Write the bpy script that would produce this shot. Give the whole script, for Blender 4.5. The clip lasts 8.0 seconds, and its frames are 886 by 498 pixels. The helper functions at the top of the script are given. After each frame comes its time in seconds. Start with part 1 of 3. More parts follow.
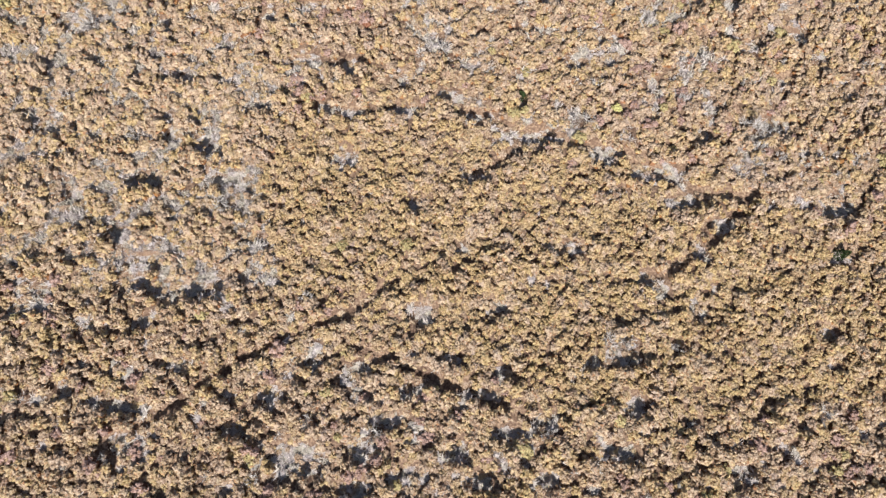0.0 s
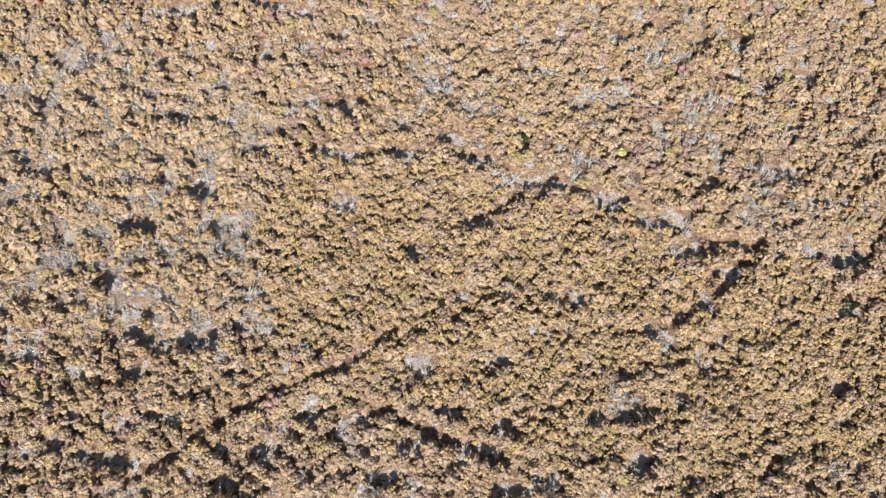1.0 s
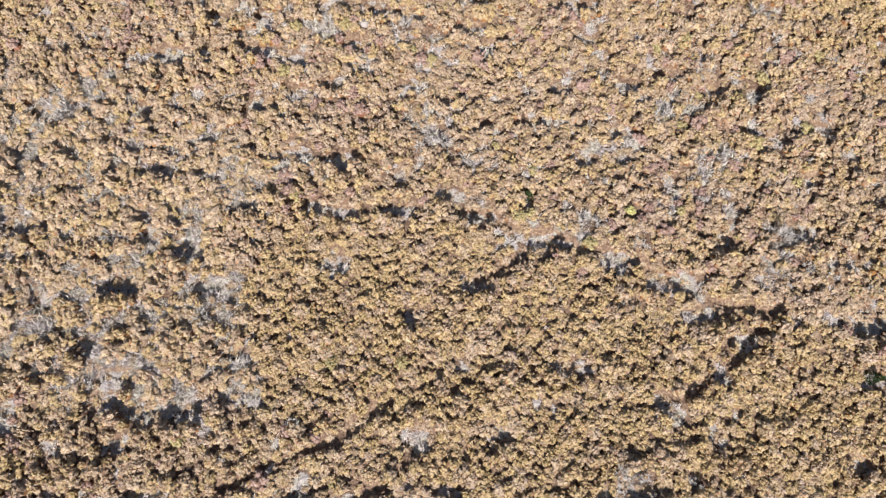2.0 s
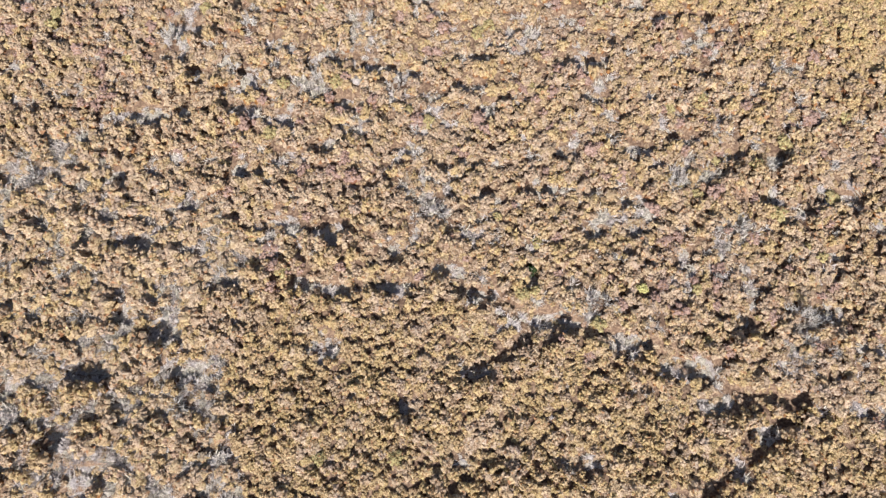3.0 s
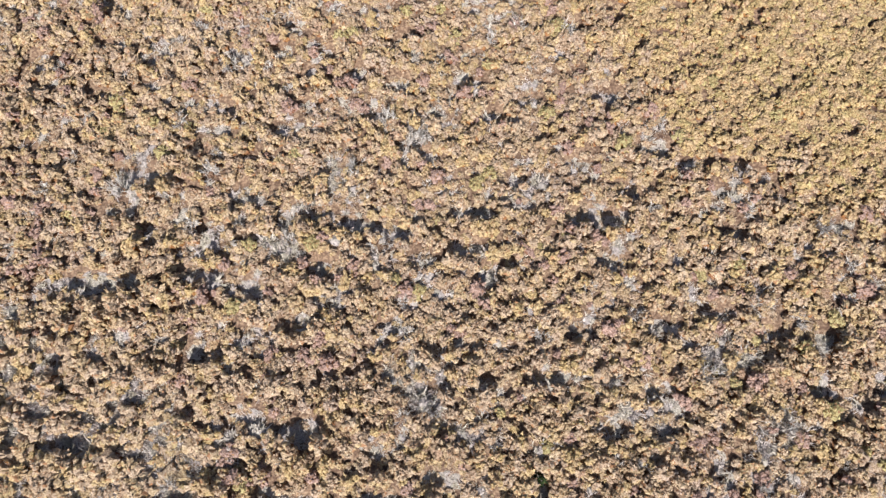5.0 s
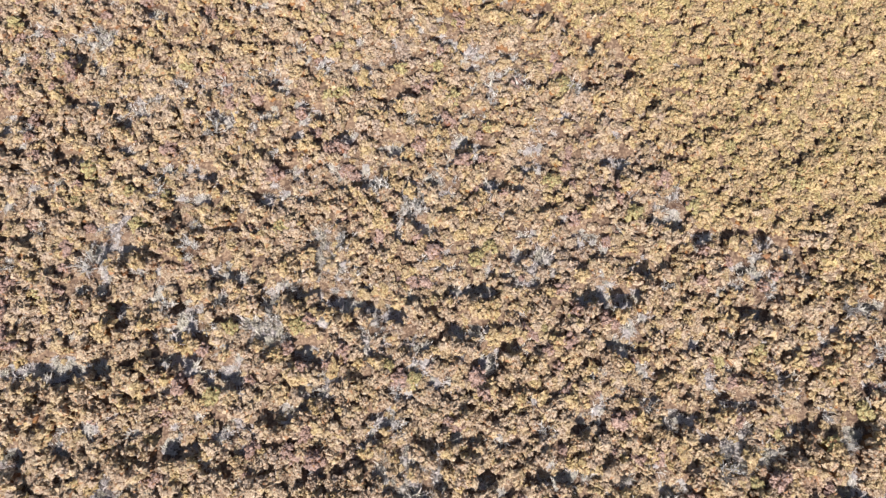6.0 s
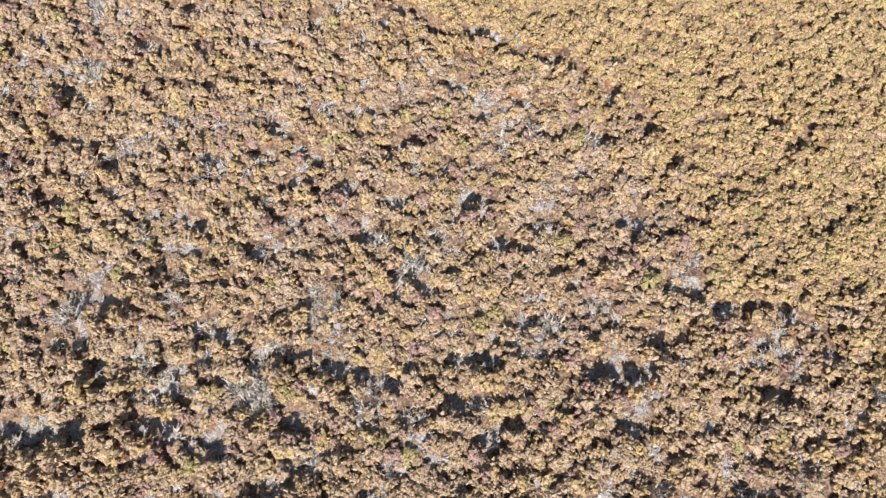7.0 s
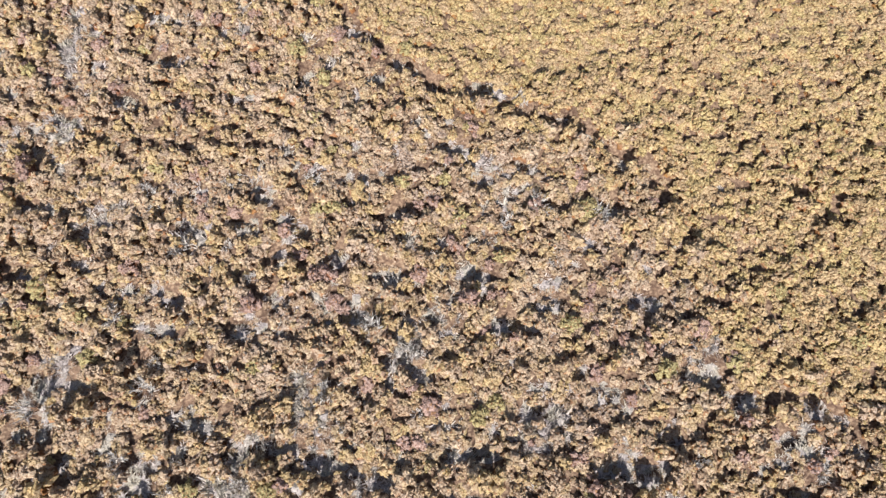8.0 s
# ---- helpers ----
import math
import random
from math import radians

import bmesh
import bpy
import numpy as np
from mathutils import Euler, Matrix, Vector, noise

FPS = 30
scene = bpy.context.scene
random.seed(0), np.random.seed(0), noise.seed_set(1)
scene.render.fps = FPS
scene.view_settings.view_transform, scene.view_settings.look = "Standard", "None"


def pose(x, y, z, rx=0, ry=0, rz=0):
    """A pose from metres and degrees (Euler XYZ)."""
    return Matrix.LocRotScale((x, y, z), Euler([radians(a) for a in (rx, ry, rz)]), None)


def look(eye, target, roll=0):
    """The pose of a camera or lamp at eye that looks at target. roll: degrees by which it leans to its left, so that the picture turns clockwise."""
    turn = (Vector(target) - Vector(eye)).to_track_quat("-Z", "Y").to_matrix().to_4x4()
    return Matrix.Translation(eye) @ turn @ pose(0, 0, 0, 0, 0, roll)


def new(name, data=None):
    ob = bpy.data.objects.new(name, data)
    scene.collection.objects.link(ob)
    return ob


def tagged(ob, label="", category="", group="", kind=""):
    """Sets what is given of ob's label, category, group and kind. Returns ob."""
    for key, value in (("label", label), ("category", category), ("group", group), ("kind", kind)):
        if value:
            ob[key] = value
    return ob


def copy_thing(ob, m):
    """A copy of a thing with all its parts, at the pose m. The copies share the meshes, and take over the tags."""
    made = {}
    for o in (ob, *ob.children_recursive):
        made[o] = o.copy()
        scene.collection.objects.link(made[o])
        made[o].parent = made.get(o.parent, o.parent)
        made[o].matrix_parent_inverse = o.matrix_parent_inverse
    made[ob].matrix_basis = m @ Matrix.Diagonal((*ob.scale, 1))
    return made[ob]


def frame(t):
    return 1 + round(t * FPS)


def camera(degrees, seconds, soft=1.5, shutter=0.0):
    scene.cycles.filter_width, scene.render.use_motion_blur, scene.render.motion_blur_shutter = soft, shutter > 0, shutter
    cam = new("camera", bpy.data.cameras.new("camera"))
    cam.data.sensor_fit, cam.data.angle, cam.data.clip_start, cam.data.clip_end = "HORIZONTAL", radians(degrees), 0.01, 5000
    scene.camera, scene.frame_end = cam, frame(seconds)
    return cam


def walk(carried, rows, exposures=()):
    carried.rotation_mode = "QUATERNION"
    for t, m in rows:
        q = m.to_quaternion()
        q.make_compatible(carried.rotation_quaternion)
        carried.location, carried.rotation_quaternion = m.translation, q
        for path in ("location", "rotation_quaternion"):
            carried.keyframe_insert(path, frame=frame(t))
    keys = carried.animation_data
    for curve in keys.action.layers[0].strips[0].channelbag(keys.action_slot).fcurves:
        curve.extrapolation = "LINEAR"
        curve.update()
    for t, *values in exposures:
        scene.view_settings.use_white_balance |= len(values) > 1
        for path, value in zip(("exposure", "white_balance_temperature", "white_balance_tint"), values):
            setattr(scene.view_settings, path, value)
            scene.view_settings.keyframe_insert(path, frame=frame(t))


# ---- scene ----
# The camera: a drone some 40 m up, looking almost straight down, that flies on and sinks.
cam = camera(74.0, 8.0, soft=1.5)
PATH = [
    (0, (0.000, 0.000, 41.404), (-0.006, 4.387, 21.891), -0.07),
    (0.5, (0.037, 1.426, 41.279), (0.014, 5.860, 21.777), -0.10),
    (1, (0.097, 3.458, 41.244), (0.054, 7.886, 21.740), -0.22),
    (1.5, (0.098, 5.659, 40.698), (0.057, 10.148, 21.208), -0.08),
    (3, (0.169, 14.193, 38.137), (0.163, 18.578, 18.624), 0.54),
    (3.5, (0.237, 17.145, 37.205), (0.241, 21.553, 17.697), 0.69),
    (4, (0.310, 20.017, 36.272), (0.323, 24.528, 16.787), 0.81),
    (4.5, (0.322, 22.951, 35.420), (0.364, 27.596, 15.967), 1.19),
    (5, (0.292, 25.974, 34.681), (0.381, 30.742, 15.258), 1.78),
    (6.3, (0.409, 32.190, 32.722), (0.534, 37.003, 13.310), 2.31),
    (6.5, (0.351, 32.882, 32.399), (0.504, 37.705, 12.990), 2.73),
    (6.6, (0.337, 33.232, 32.266), (0.473, 38.069, 12.860), 2.81),
    (6.7, (0.309, 33.604, 32.152), (0.419, 38.442, 12.746), 2.87),
    (6.8, (0.291, 34.021, 32.029), (0.370, 38.851, 12.621), 2.99),
    (6.9, (0.279, 34.452, 31.917), (0.329, 39.272, 12.506), 3.10),
    (7, (0.263, 34.904, 31.827), (0.287, 39.708, 12.413), 3.11),
    (7.2, (0.231, 35.795, 31.547), (0.231, 40.607, 12.135), 3.22),
    (7.5, (0.272, 37.250, 31.085), (0.248, 42.066, 11.673), 3.02),
    (8, (0.263, 39.618, 30.312), (0.236, 44.426, 10.898), 3.01),
]
walk(cam, [(t, look(eye, target, roll)) for t, eye, target, roll in PATH])

# ---- world, sun, exposure ----
SUN_HIGH, SUN_FROM = 43.0, 184.0  # degrees above the ground; compass bearing, clockwise from +y
sky_world = bpy.data.worlds.new("sky")
scene.world = sky_world
sky_world.use_nodes = True
sky_node = sky_world.node_tree.nodes.new("ShaderNodeTexSky")
sky_node.sky_type, sky_node.sun_disc = "NISHITA", False
sky_node.dust_density, sky_node.ozone_density = 1.6, 1.0
sky_node.sun_elevation, sky_node.sun_rotation = radians(SUN_HIGH), radians(SUN_FROM)
sky_back = sky_world.node_tree.nodes["Background"]
sky_back.inputs["Strength"].default_value = 0.060
sky_world.node_tree.links.new(sky_node.outputs["Color"], sky_back.inputs["Color"])

sun_data = bpy.data.lights.new("sun", "SUN")
sun_data.energy, sun_data.angle, sun_data.color = 5.0, radians(0.5), (1.0, 0.968, 0.925)
sun = new("sun", sun_data)
to_sun = Vector((math.sin(radians(SUN_FROM)) * math.cos(radians(SUN_HIGH)), math.cos(radians(SUN_FROM)) * math.cos(radians(SUN_HIGH)), math.sin(radians(SUN_HIGH))))
sun.matrix_world = look(to_sun * 200, (0, 0, 0))
scene.view_settings.exposure = 1.09


# ---- materials ----
def node_material(name):
    mat = bpy.data.materials.new(name)
    mat.use_nodes = True
    return mat, mat.node_tree.nodes, mat.node_tree.links, mat.node_tree.nodes["Principled BSDF"]


def ramp_node(nodes, stops):
    node = nodes.new("ShaderNodeValToRGB")
    ramp = node.color_ramp
    while len(ramp.elements) < len(stops):
        ramp.elements.new(0.5)
    for el, (at, col) in zip(ramp.elements, stops):
        el.position, el.color = at, (*col, 1)
    return node


def noise_node(nodes, links, coords, size, detail=3.0):
    node = nodes.new("ShaderNodeTexNoise")
    node.inputs["Scale"].default_value, node.inputs["Detail"].default_value = 1.0 / size, detail
    links.new(coords, node.inputs["Vector"])
    return node


def plant_tint(nodes, links, colours, cell):
    """A colour that is one plant's own, drifts with the stand, and is the same for its leaves and its twigs."""
    geo = nodes.new("ShaderNodeNewGeometry")
    flat = nodes.new("ShaderNodeVectorMath")
    flat.operation = "MULTIPLY"
    flat.inputs[1].default_value = (1, 1, 0)
    links.new(geo.outputs["Position"], flat.inputs[0])
    shake = noise_node(nodes, links, geo.outputs["Position"], 0.35, 2.0)
    moved = nodes.new("ShaderNodeVectorMath")
    moved.operation = "MULTIPLY_ADD"
    moved.inputs[1].default_value = (0.35, 0.35, 0)
    links.new(shake.outputs["Color"], moved.inputs[0])
    links.new(flat.outputs["Vector"], moved.inputs[2])
    cells = nodes.new("ShaderNodeTexVoronoi")
    cells.inputs["Scale"].default_value = 1.0 / cell
    links.new(moved.outputs["Vector"], cells.inputs["Vector"])
    split = nodes.new("ShaderNodeSeparateColor")
    links.new(cells.outputs["Color"], split.inputs["Color"])
    stand = noise_node(nodes, links, flat.outputs["Vector"], 6.0, 2.0)
    drift = nodes.new("ShaderNodeMath")
    drift.operation = "MULTIPLY_ADD"
    drift.inputs[1].default_value, drift.inputs[2].default_value = 1.3, -0.55
    links.new(stand.outputs["Fac"], drift.inputs[0])
    add = nodes.new("ShaderNodeMath")
    add.operation = "MULTIPLY_ADD"
    add.inputs[1].default_value = 0.8
    links.new(split.outputs["Red"], add.inputs[0])
    links.new(drift.outputs[0], add.inputs[2])
    hue = ramp_node(nodes, [(i / (len(colours) - 1), c) for i, c in enumerate(colours)])
    links.new(add.outputs[0], hue.inputs["Fac"])
    return hue, geo


def leafy(name, colours, dry=(0.29, 0.16, 0.09), dry_share=0.05, through_light=0.28, rough=0.9, cell=0.42, mottled=1.0):
    """Foliage: hue drifts from plant to plant, differs from leaf to leaf, and some leaves are dead and dark."""
    mat, nodes, links, bsdf = node_material(name)
    hue, geo = plant_tint(nodes, links, colours, cell)
    sprays = noise_node(nodes, links, geo.outputs["Position"], 0.085, 4.0)
    mottle = ramp_node(nodes, [(0.36, (0.42, 0.33, 0.27)), (0.50, (0.88, 0.85, 0.82)), (0.62, (1.10, 1.10, 1.10))])
    links.new(sprays.outputs["Fac"], mottle.inputs["Fac"])
    dapple = nodes.new("ShaderNodeMix")
    dapple.data_type, dapple.blend_type = "RGBA", "MULTIPLY"
    dapple.inputs["Factor"].default_value = mottled
    links.new(hue.outputs["Color"], dapple.inputs["A"])
    links.new(mottle.outputs["Color"], dapple.inputs["B"])
    vary = nodes.new("ShaderNodeHueSaturation")
    links.new(dapple.outputs["Result"], vary.inputs["Color"])
    bump = nodes.new("ShaderNodeBump")
    bump.inputs["Strength"].default_value, bump.inputs["Distance"].default_value = 0.7, 0.06
    links.new(sprays.outputs["Fac"], bump.inputs["Height"])
    links.new(bump.outputs["Normal"], bsdf.inputs["Normal"])
    value = nodes.new("ShaderNodeMapRange")
    value.inputs["To Min"].default_value, value.inputs["To Max"].default_value = 0.80, 1.02
    links.new(geo.outputs["Random Per Island"], value.inputs["Value"])
    links.new(value.outputs["Result"], vary.inputs["Value"])
    dead = nodes.new("ShaderNodeMath")
    dead.operation = "LESS_THAN"
    dead.inputs[1].default_value = dry_share
    scatter = nodes.new("ShaderNodeMath")
    scatter.operation = "FRACT"
    times = nodes.new("ShaderNodeMath")
    times.operation = "MULTIPLY"
    times.inputs[1].default_value = 37.0
    links.new(geo.outputs["Random Per Island"], times.inputs[0])
    links.new(times.outputs[0], scatter.inputs[0])
    links.new(scatter.outputs[0], dead.inputs[0])
    mix = nodes.new("ShaderNodeMix")
    mix.data_type = "RGBA"
    links.new(dead.outputs[0], mix.inputs["Factor"])
    links.new(vary.outputs["Color"], mix.inputs["A"])
    mix.inputs["B"].default_value = (*dry, 1)
    colour = mix.outputs["Result"]
    links.new(colour, bsdf.inputs["Base Color"])
    bsdf.inputs["Roughness"].default_value = rough
    bsdf.inputs["Specular IOR Level"].default_value = 0.1
    glow = nodes.new("ShaderNodeBsdfTranslucent")
    links.new(colour, glow.inputs["Color"])
    both = nodes.new("ShaderNodeMixShader")
    both.inputs["Fac"].default_value = through_light
    links.new(bsdf.outputs[0], both.inputs[1])
    links.new(glow.outputs[0], both.inputs[2])
    links.new(both.outputs[0], nodes["Material Output"].inputs["Surface"])
    return mat


def woody(name, colours, cell=0.42, dark=(0.27, 0.155, 0.105), pale=(0.46, 0.31, 0.23)):
    """Dense fine twigs with old leaves among them, in the plant's own colour but browner."""
    mat, nodes, links, bsdf = node_material(name)
    hue, geo = plant_tint(nodes, links, colours, cell)
    grain = noise_node(nodes, links, geo.outputs["Position"], 0.16, 5.0)
    tone = ramp_node(nodes, [(0.36, dark), (0.56, pale)])
    links.new(grain.outputs["Fac"], tone.inputs["Fac"])
    mix = nodes.new("ShaderNodeMix")
    mix.data_type, mix.blend_type = "RGBA", "MULTIPLY"
    mix.inputs["Factor"].default_value = 1.0
    links.new(hue.outputs["Color"], mix.inputs["A"])
    links.new(tone.outputs["Color"], mix.inputs["B"])
    links.new(mix.outputs["Result"], bsdf.inputs["Base Color"])
    bsdf.inputs["Specular IOR Level"].default_value = 0.1
    bsdf.inputs["Roughness"].default_value = 0.9
    bump = nodes.new("ShaderNodeBump")
    bump.inputs["Strength"].default_value, bump.inputs["Distance"].default_value = 0.8, 0.05
    links.new(grain.outputs["Fac"], bump.inputs["Height"])
    links.new(bump.outputs["Normal"], bsdf.inputs["Normal"])
    return mat


def peat_ground():
    """Dark peaty soil with brown litter, straw flecks and grey lichen."""
    mat, nodes, links, bsdf = node_material("peat_and_litter")
    geo = nodes.new("ShaderNodeNewGeometry")
    where = geo.outputs["Position"]
    fine = noise_node(nodes, links, where, 0.16, 8.0)
    wide = noise_node(nodes, links, where, 1.6, 4.0)
    soil = ramp_node(nodes, [(0.3, (0.05, 0.026, 0.016)), (0.5, (0.13, 0.080, 0.052)), (0.70, (0.27, 0.19, 0.125))])
    links.new(fine.outputs["Fac"], soil.inputs["Fac"])
    grey = ramp_node(nodes, [(0.42, (0.04, 0.018, 0.010)), (0.75, (0.19, 0.13, 0.09))])
    links.new(fine.outputs["Fac"], grey.inputs["Fac"])
    step = ramp_node(nodes, [(0.48, (0, 0, 0)), (0.66, (1, 1, 1))])
    links.new(wide.outputs["Fac"], step.inputs["Fac"])
    mix = nodes.new("ShaderNodeMix")
    mix.data_type = "RGBA"
    links.new(step.outputs["Color"], mix.inputs["Factor"])
    links.new(soil.outputs["Color"], mix.inputs["A"])
    links.new(grey.outputs["Color"], mix.inputs["B"])
    # Far off, where single plants can no longer be told apart, the heath itself is the surface.
    far = nodes.new("ShaderNodeVectorMath")
    far.operation = "DISTANCE"
    far.inputs[1].default_value = (0, 28, 0)
    links.new(where, far.inputs[0])
    reach = nodes.new("ShaderNodeMapRange")
    reach.inputs["From Min"].default_value, reach.inputs["From Max"].default_value = 70.0, 85.0
    links.new(far.outputs["Value"], reach.inputs["Value"])
    clump = noise_node(nodes, links, where, 1.3, 6.0)
    heath = ramp_node(nodes, [(0.38, (0.10, 0.065, 0.04)), (0.5, (0.32, 0.22, 0.12)), (0.68, (0.44, 0.32, 0.18))])
    links.new(clump.outputs["Fac"], heath.inputs["Fac"])
    out = nodes.new("ShaderNodeMix")
    out.data_type = "RGBA"
    links.new(reach.outputs["Result"], out.inputs["Factor"])
    links.new(mix.outputs["Result"], out.inputs["A"])
    links.new(heath.outputs["Color"], out.inputs["B"])
    links.new(out.outputs["Result"], bsdf.inputs["Base Color"])
    bsdf.inputs["Roughness"].default_value = 0.95
    bump = nodes.new("ShaderNodeBump")
    bump.inputs["Strength"].default_value, bump.inputs["Distance"].default_value = 0.7, 0.05
    links.new(fine.outputs["Fac"], bump.inputs["Height"])
    links.new(bump.outputs["Normal"], bsdf.inputs["Normal"])
    return mat


M_GROUND = peat_ground()
TAN = [(0.426, 0.337, 0.277), (0.49, 0.384, 0.283), (0.363, 0.271, 0.199), (0.48, 0.37, 0.228), (0.512, 0.408, 0.3), (0.405, 0.31, 0.239), (0.48, 0.374, 0.206), (0.394, 0.282, 0.21)]
OCHRE = [(0.492, 0.381, 0.254), (0.418, 0.31, 0.196), (0.492, 0.375, 0.213), (0.449, 0.345, 0.18), (0.514, 0.399, 0.251), (0.396, 0.293, 0.176)]
YELLOW = [(0.494, 0.366, 0.245), (0.438, 0.332, 0.206), (0.505, 0.388, 0.206), (0.427, 0.349, 0.177), (0.516, 0.388, 0.228), (0.404, 0.304, 0.194), (0.516, 0.394, 0.24)]
RUSSET = [(0.34, 0.235, 0.205), (0.42, 0.30, 0.26)]
OLIVE = [(0.38, 0.33, 0.17), (0.44, 0.38, 0.20)]
STRAW = [(0.52, 0.465, 0.45), (0.59, 0.535, 0.515), (0.55, 0.51, 0.43), (0.62, 0.565, 0.54)]
GREEN = [(0.035, 0.055, 0.025), (0.06, 0.09, 0.035)]
LIME = [(0.56, 0.54, 0.22), (0.62, 0.60, 0.30)]
TWIG = [(0.50, 0.475, 0.455), (0.58, 0.55, 0.52)]
M_TAN, W_TAN = leafy("tan_foliage", TAN), woody("tan_twigs", TAN)
M_OCHRE, W_OCHRE = leafy("ochre_foliage", OCHRE, cell=0.4), woody("ochre_twigs", OCHRE, cell=0.4)
M_YELLOW, W_YELLOW = leafy("dry_yellow_foliage", YELLOW), woody("dry_yellow_twigs", YELLOW)
M_RUSSET, W_RUSSET = leafy("russet_foliage", RUSSET), woody("russet_twigs", RUSSET)
M_OLIVE, W_OLIVE = leafy("olive_foliage", OLIVE), woody("olive_twigs", OLIVE)
M_GREEN, W_GREEN = leafy("conifer_needles", GREEN, dry_share=0.03), woody("conifer_twigs", GREEN)
M_LIME, W_LIME = leafy("lime_foliage", LIME, dry_share=0.0), woody("lime_twigs", LIME)
M_STRAW, W_STRAW = leafy("grey_straw", STRAW, dry=(0.36, 0.32, 0.29), dry_share=0.1, through_light=0.3, mottled=0.4), woody("old_straw", STRAW, dark=(0.30, 0.30, 0.31), pale=(0.52, 0.51, 0.51))
M_TWIG, W_TWIG = leafy("bleached_twigs", TWIG, dry=(0.28, 0.25, 0.23), dry_share=0.2, through_light=0.05, mottled=0.4), woody("bleached_wood", TWIG)

# ---- the plan: hollows, pale grass, old wheel ruts, stands of plants ----
# Each hollow or patch: x, y, half its width, half its depth.
HOLLOWS_1 = [
    (-6.1, -6.9, 0.9, 0.4), (6.6, -6.4, 0.7, 0.4), (2.5, -6.4, 0.7, 0.4), (-2.0, -6.0, 0.9, 0.4), (20.1, -5.9, 0.7, 0.4),
    (-9.6, -5.0, 1.8, 0.8), (0.6, -4.6, 0.9, 0.4), (11.9, -4.6, 0.9, 0.4), (-5.5, -4.3, 0.9, 0.4), (23.3, -4.3, 0.5, 0.3),
    (-22.0, -4.1, 0.6, 0.8), (4.4, -3.4, 1.0, 0.4), (-13.9, -3.2, 1.0, 0.5), (6.9, -2.6, 0.6, 0.4), (-3.6, -2.6, 1.0, 0.4),
    (-21.7, -1.7, 1.5, 0.3), (13.1, -1.5, 0.8, 0.7), (2.9, -0.9, 1.0, 0.3), (-11.8, -0.9, 0.8, 0.5), (-2.3, -0.5, 0.6, 0.3),
    (-26.1, -0.4, 0.6, 0.4), (-6.2, 0.6, 0.9, 0.6),
]
HOLLOWS_2 = [
    (4.1, 0.6, 0.5, 0.3), (10.4, 1.3, 0.5, 0.3), (-8.8, 1.3, 0.5, 0.3), (-18.6, 1.3, 0.6, 0.3), (0.6, 1.7, 0.5, 0.3),
    (12.8, 1.8, 1.0, 0.5), (16.4, 2.5, 0.4, 0.3), (27.1, 3.3, 0.6, 0.4), (-21.2, 4.1, 0.6, 0.4), (-1.4, 4.7, 0.8, 0.6),
    (3.8, 5.1, 0.6, 0.5), (18.0, 5.1, 0.4, 0.8), (-30.1, 5.1, 0.8, 0.4), (15.5, 6.3, 0.6, 0.3), (-28.7, 6.3, 0.7, 0.4),
    (-19.5, 6.4, 1.8, 0.6), (-16.5, 6.5, 1.1, 0.5), (-22.1, 7.0, 1.0, 0.5), (14.7, 7.1, 0.6, 0.4), (-13.7, 7.3, 1.4, 0.4),
    (-21.9, 8.5, 1.6, 0.4), (28.7, 8.8, 0.6, 0.5),
]
HOLLOWS_3 = [
    (18.6, 9.3, 0.3, 0.7), (8.8, 9.4, 1.2, 0.4), (-13.8, 10.1, 0.8, 0.4), (-23.7, 10.7, 0.7, 0.5), (20.4, 11.3, 1.1, 0.3),
    (28.8, 12.5, 1.1, 0.9), (-2.0, 12.8, 0.4, 0.4), (17.5, 13.0, 0.9, 0.3), (-27.1, 13.6, 0.8, 0.7), (13.0, 13.8, 0.7, 0.3),
    (-15.7, 14.6, 1.5, 0.5), (-22.3, 14.6, 1.1, 0.5), (2.3, 15.0, 0.8, 0.4), (16.0, 15.2, 2.0, 0.6), (-7.6, 16.3, 0.8, 0.7),
    (28.6, 16.7, 0.7, 0.4), (12.3, 16.8, 1.1, 0.6), (-17.6, 17.0, 0.8, 0.5), (7.1, 18.1, 1.5, 0.6), (19.6, 18.1, 0.3, 0.6),
    (-20.3, 18.3, 0.7, 0.9), (-29.3, 18.8, 1.3, 0.5), (24.7, 18.9, 1.1, 0.3),
]
HOLLOWS_4 = [
    (2.6, 19.8, 1.1, 0.3), (-9.1, 20.5, 0.6, 0.3), (-6.5, 20.1, 1.0, 0.35), (-2.9, 20.3, 1.1, 0.3), (6.0, 21.0, 0.4, 0.6), (0.8, 21.3, 1.1, 0.3),
    (16.3, 22.1, 0.4, 0.8), (26.3, 22.7, 0.5, 0.3), (-3.0, 22.8, 0.5, 0.5), (-20.3, 23.0, 0.8, 0.5), (-7.4, 23.8, 0.9, 0.6),
    (10.0, 24.3, 0.8, 0.4), (-10.7, 24.3, 1.0, 0.4), (0.4, 24.5, 0.4, 0.3), (24.0, 25.6, 0.5, 0.5), (-0.6, 26.2, 0.5, 0.3),
    (13.0, 26.3, 0.8, 0.4), (22.2, 26.4, 0.5, 0.3), (27.6, 26.6, 0.7, 0.4), (3.0, 26.8, 0.5, 0.3), (6.5, 27.0, 0.8, 0.3),
    (-6.1, 27.1, 0.5, 0.3), (-29.2, 27.4, 0.7, 0.7),
]
